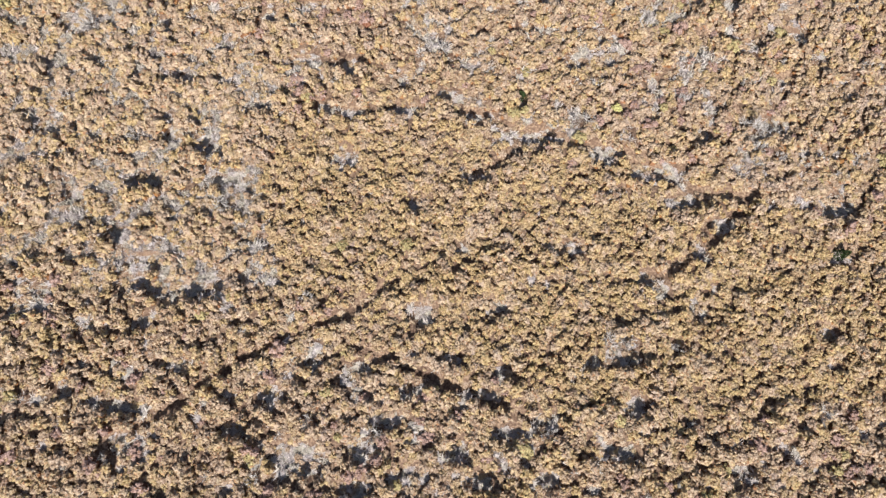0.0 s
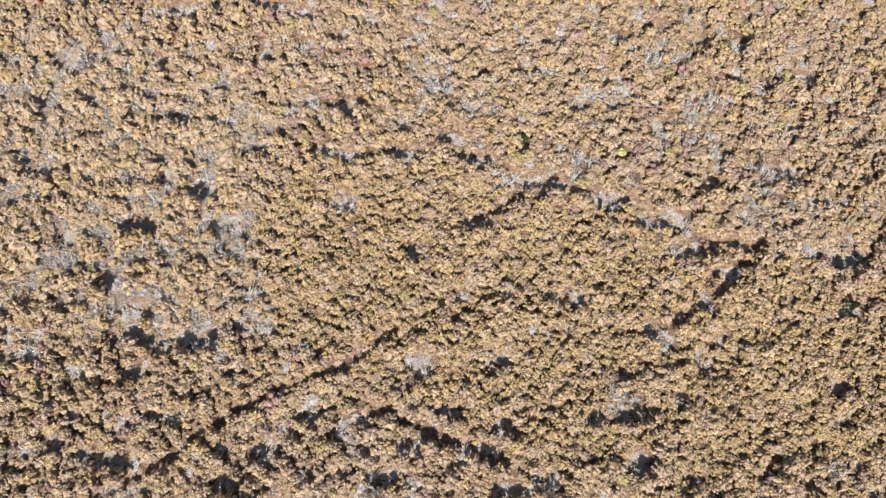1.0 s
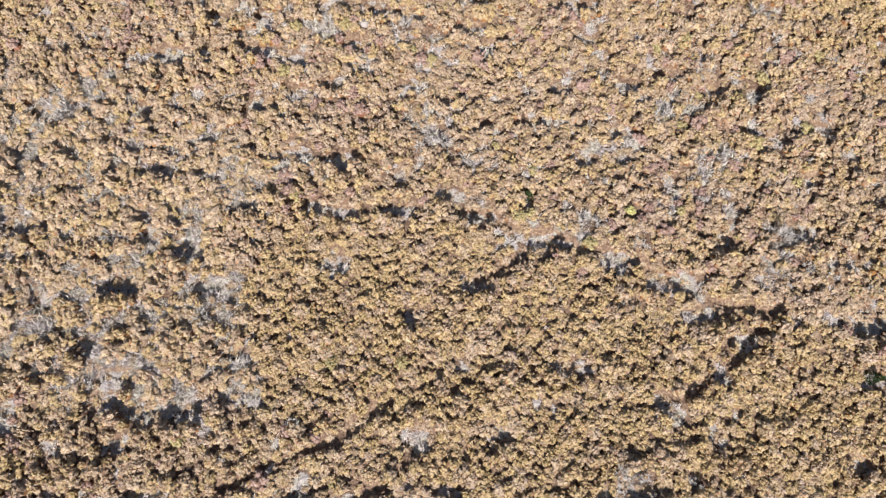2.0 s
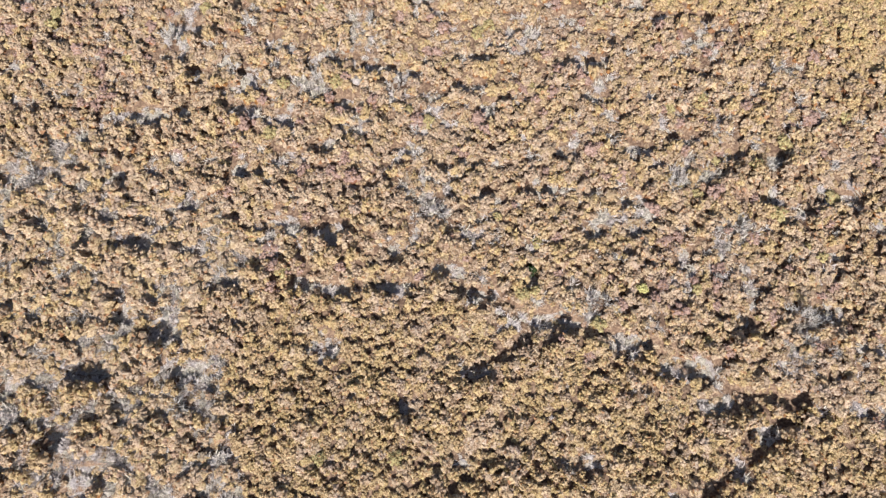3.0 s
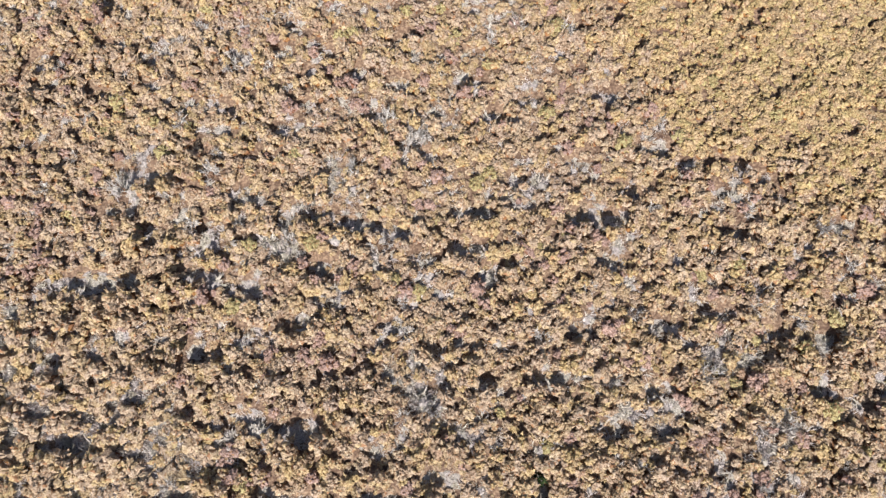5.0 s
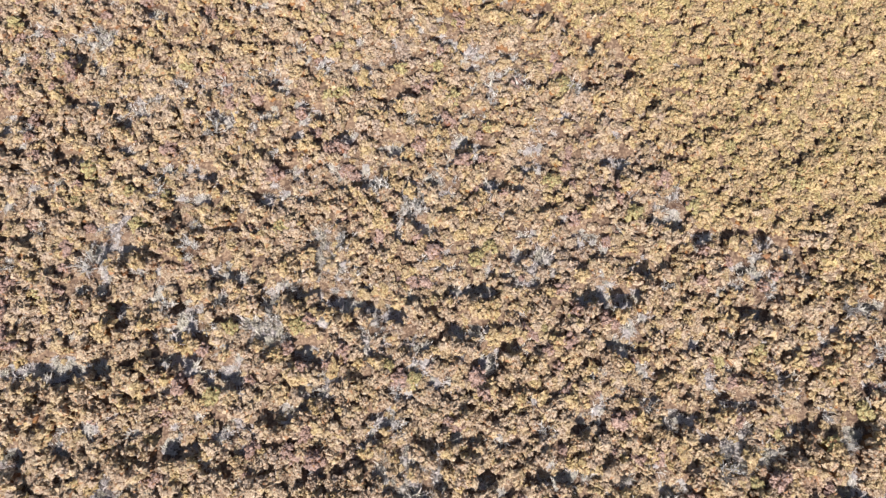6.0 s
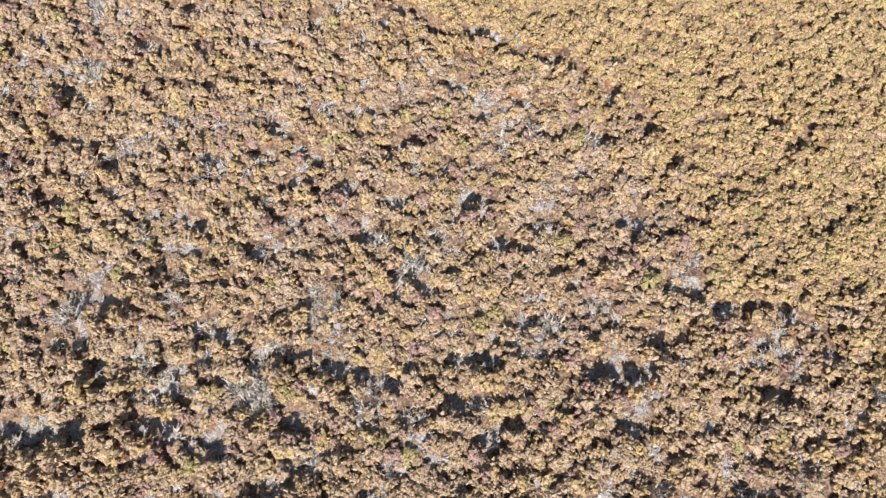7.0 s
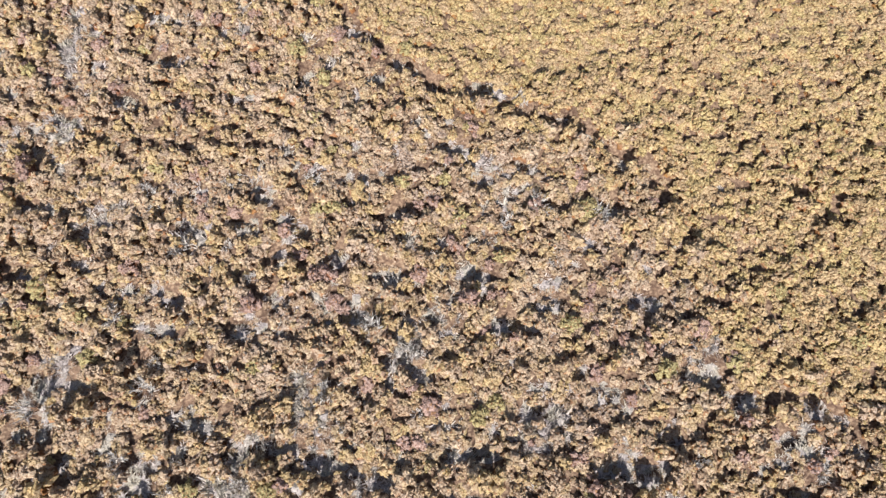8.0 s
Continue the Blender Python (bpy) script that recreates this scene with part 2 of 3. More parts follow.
HOLLOWS_5 = [
    (-21.8, 27.5, 0.5, 0.4), (-13.4, 28.3, 0.8, 0.4), (-10.5, 29.3, 0.7, 0.3), (22.9, 29.4, 0.5, 0.4), (20.0, 29.6, 0.5, 0.3),
    (8.5, 29.7, 0.6, 0.3), (-2.6, 29.9, 0.7, 0.3), (-7.9, 30.0, 0.7, 0.4), (13.4, 30.1, 1.0, 0.2), (16.4, 30.8, 1.2, 0.3),
    (-11.2, 32.0, 0.9, 0.4), (-20.3, 32.2, 2.3, 0.5), (-14.0, 32.8, 1.0, 0.3), (-6.7, 33.2, 0.9, 0.4), (3.5, 33.2, 0.6, 0.4),
    (10.7, 34.0, 0.9, 0.3), (-0.7, 34.0, 0.6, 0.3), (-14.7, 34.3, 0.8, 0.4), (1.9, 34.7, 1.0, 0.3), (-13.7, 35.3, 0.7, 0.5),
    (-17.3, 35.4, 0.4, 0.4), (-2.5, 35.6, 1.0, 0.3),
]
HOLLOWS_6 = [
    (18.3, 35.8, 0.7, 0.3), (-5.0, 36.0, 1.2, 0.3), (24.7, 36.3, 0.7, 0.3), (-9.2, 36.4, 0.5, 0.4), (10.0, 36.6, 1.6, 0.4),
    (-7.0, 36.7, 0.7, 0.3), (-19.3, 36.9, 0.8, 0.4), (2.9, 37.0, 0.6, 0.2), (-11.6, 37.9, 0.7, 0.4), (21.4, 38.0, 0.4, 0.3),
    (12.1, 38.3, 0.4, 0.3), (18.0, 38.4, 0.6, 0.3), (-19.0, 39.0, 0.9, 0.6), (-17.7, 39.0, 1.0, 0.4), (5.4, 39.3, 0.5, 0.3),
    (20.6, 39.5, 0.5, 0.2), (19.7, 40.0, 0.9, 0.3), (9.0, 40.3, 0.6, 0.3), (15.9, 40.3, 0.9, 0.2), (-11.8, 40.3, 0.5, 0.2),
    (-0.4, 40.6, 0.5, 0.3), (14.2, 40.9, 0.6, 0.2), (-1.8, 41.1, 0.5, 0.2),
]
HOLLOWS_7 = [
    (13.4, 41.4, 1.2, 0.3), (-9.5, 42.5, 0.6, 0.3), (-13.5, 43.5, 0.5, 0.4), (-3.8, 43.5, 0.6, 0.3), (4.2, 43.5, 0.9, 0.2),
    (-8.2, 43.9, 0.5, 0.4), (-14.8, 44.1, 0.6, 0.4), (-21.6, 44.6, 0.5, 0.3), (5.8, 44.8, 0.6, 0.4), (10.9, 45.1, 0.9, 0.3),
    (-2.5, 45.6, 0.7, 0.4), (2.3, 45.7, 0.5, 0.3), (-8.2, 46.0, 0.5, 0.3), (-5.5, 46.4, 0.5, 0.4), (-26.1, 46.8, 0.5, 0.4),
    (16.2, 47.2, 0.5, 0.3), (-13.5, 47.6, 0.5, 0.3), (-10.5, 47.8, 0.7, 0.2), (2.4, 48.0, 0.8, 0.3), (-7.6, 48.0, 0.5, 0.3),
    (-21.8, 48.0, 0.5, 0.3), (-2.4, 48.9, 0.5, 0.3),
]
HOLLOWS_8 = [
    (-9.8, 49.4, 0.5, 0.3), (9.2, 49.9, 0.5, 0.4), (2.2, 51.4, 0.6, 0.4), (-21.9, 51.4, 0.6, 0.3), (19.1, 51.5, 0.5, 0.2),
    (4.5, 52.2, 0.7, 0.2), (0.4, 52.8, 0.8, 0.3), (9.8, 52.9, 0.4, 0.3), (-20.7, 53.2, 0.6, 0.3), (8.2, 54.2, 0.8, 0.3),
    (13.6, 54.5, 0.4, 0.2), (-17.9, 54.6, 0.4, 0.3), (-15.2, 54.7, 0.6, 0.4), (7.0, 55.1, 0.4, 0.3), (1.4, 56.5, 0.5, 0.4),
    (-0.9, 56.6, 0.5, 0.4), (-8.1, 56.8, 0.5, 0.5), (-4.2, 57.1, 0.5, 0.4), (-16.0, 57.2, 0.6, 0.4), (-2.5, 57.9, 0.8, 0.3),
    (-5.2, 59.8, 0.7, 0.3), (-16.9, 60.1, 0.4, 0.5), (0.6, 60.9, 0.5, 0.3),
]
PALE_1 = [
    (12.4, 2.4, 0.8, 0.4), (-21.6, 8.6, 1.7, 0.8), (-23.0, 9.4, 1.6, 1.2), (-13.5, 10.4, 0.8, 0.8), (-15.5, 11.7, 1.5, 1.3),
    (22.8, 15.7, 1.1, 1.1), (-23.9, 16.6, 1.4, 1.1), (-23.1, 17.4, 1.3, 0.9), (24.1, 17.6, 1.7, 0.6), (10.4, 19.1, 0.9, 0.7),
    (9.3, 19.4, 2.6, 0.6), (-6.6, 20.2, 1.7, 0.3), (19.7, 20.9, 1.7, 0.7), (-24.9, 21.3, 1.7, 1.7), (-14.9, 21.6, 2.1, 1.6),
    (-30.2, 22.3, 2.6, 2.9), (-12.5, 22.3, 0.6, 1.3),
]
PALE_2 = [
    (-16.3, 22.6, 1.3, 1.5), (2.4, 23.8, 1.3, 0.6), (19.3, 24.0, 1.3, 1.3), (-28.7, 24.2, 1.8, 1.9), (11.8, 24.7, 1.5, 0.6),
    (-0.8, 25.7, 1.5, 0.6), (9.2, 26.6, 1.2, 0.5), (-1.1, 26.7, 1.5, 1.2), (-27.3, 26.7, 2.7, 2.2), (-2.2, 27.3, 0.8, 0.4),
    (17.3, 28.3, 1.3, 1.0), (-6.8, 30.8, 1.2, 0.8), (19.3, 31.6, 0.7, 0.6), (-3.3, 33.4, 0.7, 0.5), (-8.9, 34.6, 1.2, 0.9),
    (8.0, 36.6, 1.0, 0.4), (2.0, 37.1, 0.9, 0.5), (-7.7, 37.2, 0.7, 0.4),
]
PALE_3 = [
    (-6.0, 37.5, 0.8, 0.6), (5.9, 37.9, 1.0, 1.0), (5.1, 38.5, 1.0, 1.0), (-5.9, 39.4, 1.2, 1.2), (-18.9, 39.7, 0.9, 0.5),
    (-0.9, 42.5, 1.6, 1.0), (13.7, 42.6, 0.6, 0.6), (-9.6, 43.1, 0.6, 0.6), (-4.9, 43.4, 0.9, 0.6), (-13.4, 47.1, 0.6, 0.6),
    (-18.9, 47.3, 0.9, 0.3), (-1.4, 47.4, 0.6, 0.3), (-17.3, 48.5, 1.2, 0.3), (2.3, 52.1, 0.6, 0.3), (-21.4, 52.8, 0.8, 1.0),
    (2.5, 56.4, 0.6, 0.3), (-21.9, 57.2, 0.8, 0.9), (-21.2, 58.7, 0.8, 0.7),
]
HOLLOWS = HOLLOWS_1 + HOLLOWS_2 + HOLLOWS_3 + HOLLOWS_4 + HOLLOWS_5 + HOLLOWS_6 + HOLLOWS_7 + HOLLOWS_8
PALE = PALE_1 + PALE_2 + PALE_3

CARPET_GAPS = [
    (14.3, 58.5, 0.5, 0.3), (15.0, 56.5, 0.5, 0.2), (10.3, 61.3, 0.7, 0.3), (11.6, 59.9, 0.7, 0.2), (18.1, 60.5, 0.5, 0.2),
    (20.8, 50.1, 0.7, 0.3), (19.5, 57.7, 0.5, 0.3), (4.4, 58.0, 0.8, 0.2), (7.0, 58.1, 0.5, 0.2), (1.4, 59.2, 0.9, 0.2),
    (19.8, 55.4, 0.6, 0.2), (23.8, 54.6, 0.4, 0.2), (16.3, 51.6, 0.4, 0.2), (12.2, 50.7, 0.4, 0.2), (14.0, 48.6, 0.5, 0.2),
]
HOLLOWS = HOLLOWS + CARPET_GAPS
RUTS = [
    [(-22.6, -4.1), (-17.5, -1.0), (-15.0, 0.8), (-11.2, 2.9), (-7.3, 4.5), (-3.4, 6.9)],
    [(1.9, 14.9), (3.6, 15.6), (5.6, 17.3)],
    [(0.7, 20.6), (7.1, 18.1), (12.5, 17.0), (16.2, 15.2), (19.0, 13.6), (23.5, 13.1)],
    [(21.7, 12.0), (19.0, 9.3), (16.6, 7.9), (13.9, 6.9)],
    [(-5.7, 2.1), (0.6, -0.2), (3.7, -1.5), (6.7, -2.8)],
    [(-6.7, 61.2), (-2.5, 57.9), (-0.4, 56.4)],
    [(1.2, 56.5), (7.0, 54.9), (10.1, 53.1), (12.3, 51.4)],
    [(17.6, 40.8), (19.6, 40.2), (21.1, 39.1)],
    [(15.3, 55.8), (17.6, 53.8), (19.4, 52.0), (22.0, 50.0)],
]
OLIVE_AT = [(3.3, 39.4), (-11.2, 34.5), (5.3, 19.8), (-7.4, 34.7), (21.6, 43.5), (17.7, 45.8), (2.5, 38.7), (7.0, 43.5), (-7.2, 9.5), (-2.6, 9.6)]
LONE_AT = OLIVE_AT + [(6.0, 21.4), (28.6, 8.9), (13.2, 20.2), (7.9, 49.6)]
OCHRE_STAND = [(-12.2, 18.6), (-3.6, 20.2), (7.0, 17.2), (19.4, 13.2), (40, 8.8), (40, -4), (29.8, -1.7), (8.3, -2.1), (0.6, 0.9), (-7.3, 4.5), (-12.3, 6.9)]
GRASSY_STAND = [(-42, 30), (-21.8, 31), (-12.4, 23.2), (-11.5, 7.7), (-21.6, 7.7), (-42, 11)]
YELLOW_EDGE = [(-42, 86), (-9, 63.5), (-3.5, 59.2), (0.2, 56.6), (9.8, 52.4), (13, 48.5), (15.5, 44), (19.5, 40.5), (24, 37.7), (28, 36), (44, 31)]
OPEN_EDGE = [(-42, -12), (-22.3, -3.5), (-17.6, -0.9), (-11.2, 2.9), (-5.7, 2.9), (0.6, 0.2), (8.2, -3.2), (15.5, -7.5), (44, -16)]

rng = np.random.default_rng(7)


def wobble(p, size, seed):
    """Smooth noise between about -1 and 1 at many places."""
    a = np.random.default_rng(seed)
    total = np.zeros(len(p))
    for _ in range(7):
        k = a.normal(size=2) * 2.2 / size
        total += np.sin(p @ k + a.uniform(0, 6.28))
    return total / 2.6


def within(p, ring):
    ring = np.array(ring, float)
    inside = np.zeros(len(p), bool)
    for (x0, y0), (x1, y1) in zip(ring, np.roll(ring, -1, 0)):
        cross = (y0 > p[:, 1]) != (y1 > p[:, 1])
        inside ^= cross & (p[:, 0] < (x1 - x0) * (p[:, 1] - y0) / (y1 - y0 + 1e-9) + x0)
    return inside


def from_line(p, line):
    best = np.full(len(p), 1e9)
    for a, b in zip(np.array(line[:-1], float), np.array(line[1:], float)):
        s = np.clip(((p - a) @ (b - a)) / ((b - a) @ (b - a)), 0, 1)
        best = np.minimum(best, np.hypot(*(p - a - s[:, None] * (b - a)).T))
    return best


def in_spots(p, spots, grow):
    """How far inside the nearest spot each place lies: below 1 is inside."""
    best = np.full(len(p), 1e9)
    for x, y, a, b in spots:
        best = np.minimum(best, np.hypot((p[:, 0] - x) / (a + grow), (p[:, 1] - y) / (b + grow)))
    return best


def shading_rim(p, spots):
    """Whether a place is on a hollow's sunny rim, with shrubs raised for shade."""
    rim = np.zeros(len(p), bool)
    for x, y, a, b in spots:
        rim |= (np.abs(p[:, 0] - x) < a + 0.3) & (p[:, 1] < y) & (p[:, 1] > y - b - 1.0)
    return rim


def edge(p, line, soft, seed):
    line = np.array(line, float)
    return p[:, 1] - np.interp(p[:, 0], line[:, 0], line[:, 1]) + soft * wobble(p, 3.0, seed)


def drifts(p):
    """Long low waves in the growth, as the old furrows run: one way in the west and on the carpet, the other way in the east."""
    total = np.zeros(len(p))
    carpet = np.clip((p[:, 1] - np.interp(p[:, 0], *np.array(YELLOW_EDGE, float).T)) / 3.0, 0, 1)
    east = np.clip((p[:, 0] + 6) / 8, 0, 1) * (1 - carpet)
    for slope, share, seed in ((38, east, 37), (-33, 1 - east, 38)):
        c, s = math.cos(radians(slope)), math.sin(radians(slope))
        total += share * wobble(np.c_[(p[:, 0] * c + p[:, 1] * s) / 3.2, p[:, 1] * c - p[:, 0] * s], 0.8, seed)
    return total


def ground_height(p):
    z = 0.10 * wobble(p, 7.0, 1) + 0.05 * wobble(p, 1.8, 2)
    z -= 0.38 * np.clip(1.9 * (1.35 - in_spots(p, HOLLOWS, 0.18) - 0.2 * wobble(p, 0.8, 3)), 0, 1) * np.where(edge(p, YELLOW_EDGE, 0.0, 14) > 1, 0.2, 1.0)
    for line in RUTS:
        z -= 0.4 * np.exp(-((from_line(p, line) / 0.4) ** 2))
    return z


def quads_mesh(name, verts, mat, smooth=False):
    """A mesh of separate leaves or panels, three or four points each."""
    corners = np.shape(verts)[-2]
    verts = np.ascontiguousarray(verts, np.float32).reshape(-1, 3)
    mesh, n = bpy.data.meshes.new(name), len(verts)
    mesh.vertices.add(n), mesh.loops.add(n), mesh.polygons.add(n // corners)
    mesh.vertices.foreach_set("co", verts.ravel())
    mesh.loops.foreach_set("vertex_index", np.arange(n, dtype=np.int32))
    mesh.polygons.foreach_set("loop_start", np.arange(0, n, corners, dtype=np.int32))
    mesh.materials.append(mat)
    mesh.update(calc_edges=True)
    return mesh


# ---- ground: one sheet to the horizon ----
def ground_sheet():
    far = np.array([3200, 1500, 700, 330, 160, 90, 66])
    xs = np.r_[-far, np.arange(-46, 46.1, 0.4), far[::-1]]
    ys = np.r_[28 - far, np.arange(-18, 76.1, 0.4), 28 + far[::-1]]
    gx, gy = np.meshgrid(xs, ys)
    p = np.c_[gx.ravel(), gy.ravel()]
    z = np.zeros(len(p))
    near = (np.abs(p[:, 0]) < 45) & (p[:, 1] > -17) & (p[:, 1] < 75)
    z[near] = ground_height(p[near])
    nx, ny = len(xs), len(ys)
    i = (np.arange(ny - 1)[:, None] * nx + np.arange(nx - 1)).ravel()
    mesh = bpy.data.meshes.new("ground")
    mesh.from_pydata(np.c_[p, z].tolist(), [], np.c_[i, i + 1, i + nx + 1, i + nx].tolist())
    mesh.polygons.foreach_set("use_smooth", np.ones(len(mesh.polygons), bool))
    mesh.materials.append(M_GROUND)
    tagged(new("ground", mesh), "dark peaty ground with brown litter under the heath", "ground", kind="structure")


ground_sheet()


# ---- plants: each maker returns quads (n, 4, 3) of its leaves or blades, and of its stems ----
def leaf_quads(base, way, face, length, width):
    """Rhombic leaves: base points, the way they point, the way they face."""
    side = np.cross(way, face)
    side /= np.linalg.norm(side, axis=1, keepdims=True) + 1e-9
    face = np.cross(side, way)
    l, w = length[:, None], width[:, None]
    mid = base + way * l * 0.45 + face * l * 0.10
    return np.stack([base, mid + side * w, base + way * l, mid - side * w], 1)


def leaflets(base, way, face, length, width):
    """Small pointed leaves, one triangle each."""
    side = units(np.cross(way, face))
    w = side * width[:, None]
    return np.stack([base - w, base + w, base + way * length[:, None]], 1)


def units(v):
    return v / (np.linalg.norm(v, axis=-1, keepdims=True) + 1e-9)


def stem_quads(a, feet, tips, thick):
    """Three-sided tapered stems from feet to tips."""
    out = []
    for f, t in zip(feet, tips):
        turn = a.uniform(0, 6.28)
        ring = np.array([[math.cos(turn + k * 2.094), math.sin(turn + k * 2.094), 0] for k in range(3)])
        for k in range(3):
            p, q = ring[k] * thick, ring[(k + 1) % 3] * thick
            out.append([f + p, f + q, t + q * 0.4, t + p * 0.4])
    return np.array(out)


def twig_mass(a, mid, size, radius):
    """The dense brown inside of a shrub: a cap that swells under each tuft."""
    ring = np.array([0.05, 0.80, 0.86]) * radius
    spokes = 5
    turn = np.arange(spokes) * 6.2832 / spokes + a.uniform(0, 6.28)
    p = ring[:, None, None] * np.stack([np.cos(turn), np.sin(turn)], -1)[None] * a.uniform(0.86, 1.14, (3, spokes, 1))
    reach = np.linalg.norm(p[:, :, None] - mid[None, None, :, :2], axis=-1) / (size * 1.1)
    high = np.where(reach < 1, mid[:, 2] + 0.5 * size * np.sqrt(np.clip(1 - reach**2, 0, 1)), 0.0).max(-1)
    high = np.maximum(high, mid[:, 2].mean() * 0.4) * np.array([1, 0.62, 0.0])[:, None] - 0.075
    high[-1] = -0.12
    cap = np.dstack([p, high])
    nxt = np.roll(cap, -1, 1)
    return np.stack([cap[:-1], cap[1:], nxt[1:], nxt[:-1]], 2).reshape(-1, 4, 3)


def tufts(a, mid, size, tall, sides=5):
    """Leafy lobes of a shrub: each a small crumpled bell of leaf-sized facets."""
    n = len(mid)
    turn = np.arange(sides) * 6.2832 / sides + a.uniform(0, 6.28, (n, 1))
    spoke = np.stack([np.cos(turn), np.sin(turn)], -1)
    rings = []
    for reach, drop in ((0.55, -0.10), (1.0, -0.54)):
        r = reach * size[:, None] * a.uniform(0.6, 1.4, (n, sides))
        z = mid[:, None, 2] + drop * (tall * size)[:, None] + size[:, None] * a.uniform(-0.13, 0.13, (n, sides))
        rings.append(np.dstack([mid[:, None, :2] + spoke * r[:, :, None], z]))
    top = np.repeat(mid[:, None] + np.stack([*(a.normal(size=(2, n, 1)) * 0.15 * size[:, None]), np.zeros((n, 1))], -1), sides, 1)
    inner, outer = rings
    inext, onext = np.roll(inner, -1, 1), np.roll(outer, -1, 1)
    sheets = [np.stack(t, 2) for t in ((top, inner, inext), (inner, outer, onext), (inner, onext, inext))]
    return np.concatenate([t.reshape(-1, 3, 3) for t in sheets])


def bush(seed, radius, height, lobes, leaves, leaf, lobe_size):
    """A low shrub: a dome of leafy lobes with loose leaves that fray its outline, on a woody foot."""
    a = np.random.default_rng(seed)
    k = np.arange(lobes)
    r = radius * np.sqrt((k + 0.35) / lobes) * a.uniform(0.82, 1.15, lobes)
    ang = k * 2.39996 + a.uniform(0, 6.28) + 0.35 * a.normal(size=lobes)
    mid = np.c_[r * np.cos(ang), r * np.sin(ang), height * (1 - 0.48 * (r / radius) ** 2.2) * a.uniform(0.88, 1.08, lobes)]
    size = lobe_size * a.uniform(0.7, 1.4, lobes)
    shell = tufts(a, mid, size, 1.15)
    which = a.integers(0, lobes, leaves)
    out = units(a.normal(size=(leaves, 3)))
    out[:, 2] = np.abs(out[:, 2]) * 1.2
    out = units(out)
    base = mid[which] - (0, 0, 1) * size[which, None] * 0.68 + out * (size[which] * a.uniform(0.7, 0.95, leaves))[:, None]
    way = units(out * 0.8 + 0.55 * a.normal(size=(leaves, 3)))
    face = units(out + (0, 0, 0.8) + 0.3 * a.normal(size=(leaves, 3)))
    length = leaf * a.uniform(0.65, 1.35, leaves)
    loose = leaflets(base, way, face, length, length * a.uniform(0.25, 0.42, leaves))
    return np.concatenate([shell, loose]), twig_mass(a, mid * (1, 1, 0.38), size * 0.7, radius * 0.9)


def tussock(seed, radius, height, blades):
    """A grass tussock: thin blades that arch outwards from one foot."""
    a = np.random.default_rng(seed)
    ang = a.uniform(0, 6.28, blades)
    flat = np.c_[np.cos(ang), np.sin(ang), np.zeros(blades)]
    foot = flat * (radius * 0.8 * np.sqrt(a.uniform(0, 1, blades)))[:, None] - (0, 0, 0.05)
    lean = a.normal(size=(blades, 3)) * (1.5, 1.5, 0) + (0.1, 0.25, 1)
    tip = foot + units(lean) * (height * a.uniform(0.5, 1.25, blades))[:, None] + flat * 0.1
    across = a.uniform(0, 6.28, blades)
    side = np.c_[np.cos(across), np.sin(across), np.zeros(blades)] * (0.032 * a.uniform(0.7, 1.5, blades))[:, None]
    quads = np.stack([foot - side * 1.3, foot + side * 1.3, tip], 1)
    lumps = np.c_[foot[:7, :2], height * a.uniform(0.15, 0.35, 7)]
    return quads, twig_mass(a, lumps, np.full(7, radius * 0.4), radius * 0.85)


def twiggy(seed, radius, height, twigs):
    """A leafless, bleached shrub: forking thin twigs with broken ends."""
    a = np.random.default_rng(seed)
    quads = []
    arms = 9
    ang = a.uniform(0, 6.28, arms)
    ends = np.c_[np.cos(ang) * radius * 0.6, np.sin(ang) * radius * 0.6, np.full(arms, height * 0.65)] * a.uniform(0.6, 1.1, (arms, 1))
    feet = np.zeros((arms, 3)) - (0, 0, 0.1)
    stems = stem_quads(a, feet, ends, 0.02)
    which = a.integers(0, arms, twigs)
    start = ends[which] * a.uniform(0.4, 1.0, (twigs, 1))
    way = units(units(ends[which]) + 0.8 * a.normal(size=(twigs, 3)) + (0, 0, 0.5))
    length = a.uniform(0.18, 0.42, twigs)
    face = units(a.normal(size=(twigs, 3)) + (0, 0, 1))
    return leaflets(start, way, face, length, 0.013 * a.uniform(0.7, 1.6, twigs)), stems


# kind: maker of one variant, foliage material, part name, label, category, wood
KINDS = {
    "heath_shrub": (lambda s: bush(s, 0.33, 0.52, 10, 18, 0.16, 0.146), M_TAN, "foliage", "low pinkish tan heath shrub with dry leaf tufts", "shrub", W_TAN),
    "ochre_shrub": (lambda s: bush(s, 0.24, 0.43, 7, 16, 0.14, 0.122), M_OCHRE, "foliage", "small dense ochre heath shrub with dry leaves", "shrub", W_OCHRE),
    "yellow_shrub": (lambda s: bush(s, 0.36, 0.42, 10, 18, 0.15, 0.152), M_YELLOW, "foliage", "very low dry yellow shrub in an even carpet", "shrub", W_YELLOW),
    "russet_shrub": (lambda s: bush(s, 0.34, 0.52, 9, 34, 0.10, 0.14), M_RUSSET, "foliage", "mauve brown heath shrub among tan ones", "shrub", W_RUSSET),
    "olive_shrub": (lambda s: bush(s, 0.36, 0.55, 10, 40, 0.10, 0.15), M_OLIVE, "foliage", "rounded olive yellow shrub still in leaf", "shrub", W_OLIVE),
    "grass_tussock": (lambda s: tussock(s, 0.42, 0.40, 84), M_STRAW, "blade_tuft", "pale grey tussock of dead grass in a gap", "grass", W_STRAW),
    "bare_shrub": (lambda s: twiggy(s, 0.65, 0.70, 150), M_TWIG, "twig_crown", "leafless bleached grey shrub with thin twigs", "shrub", W_TWIG),
}
VARIANTS = {k: [v[0](100 * n + s) for s in range(10)] for n, (k, v) in enumerate(KINDS.items())}

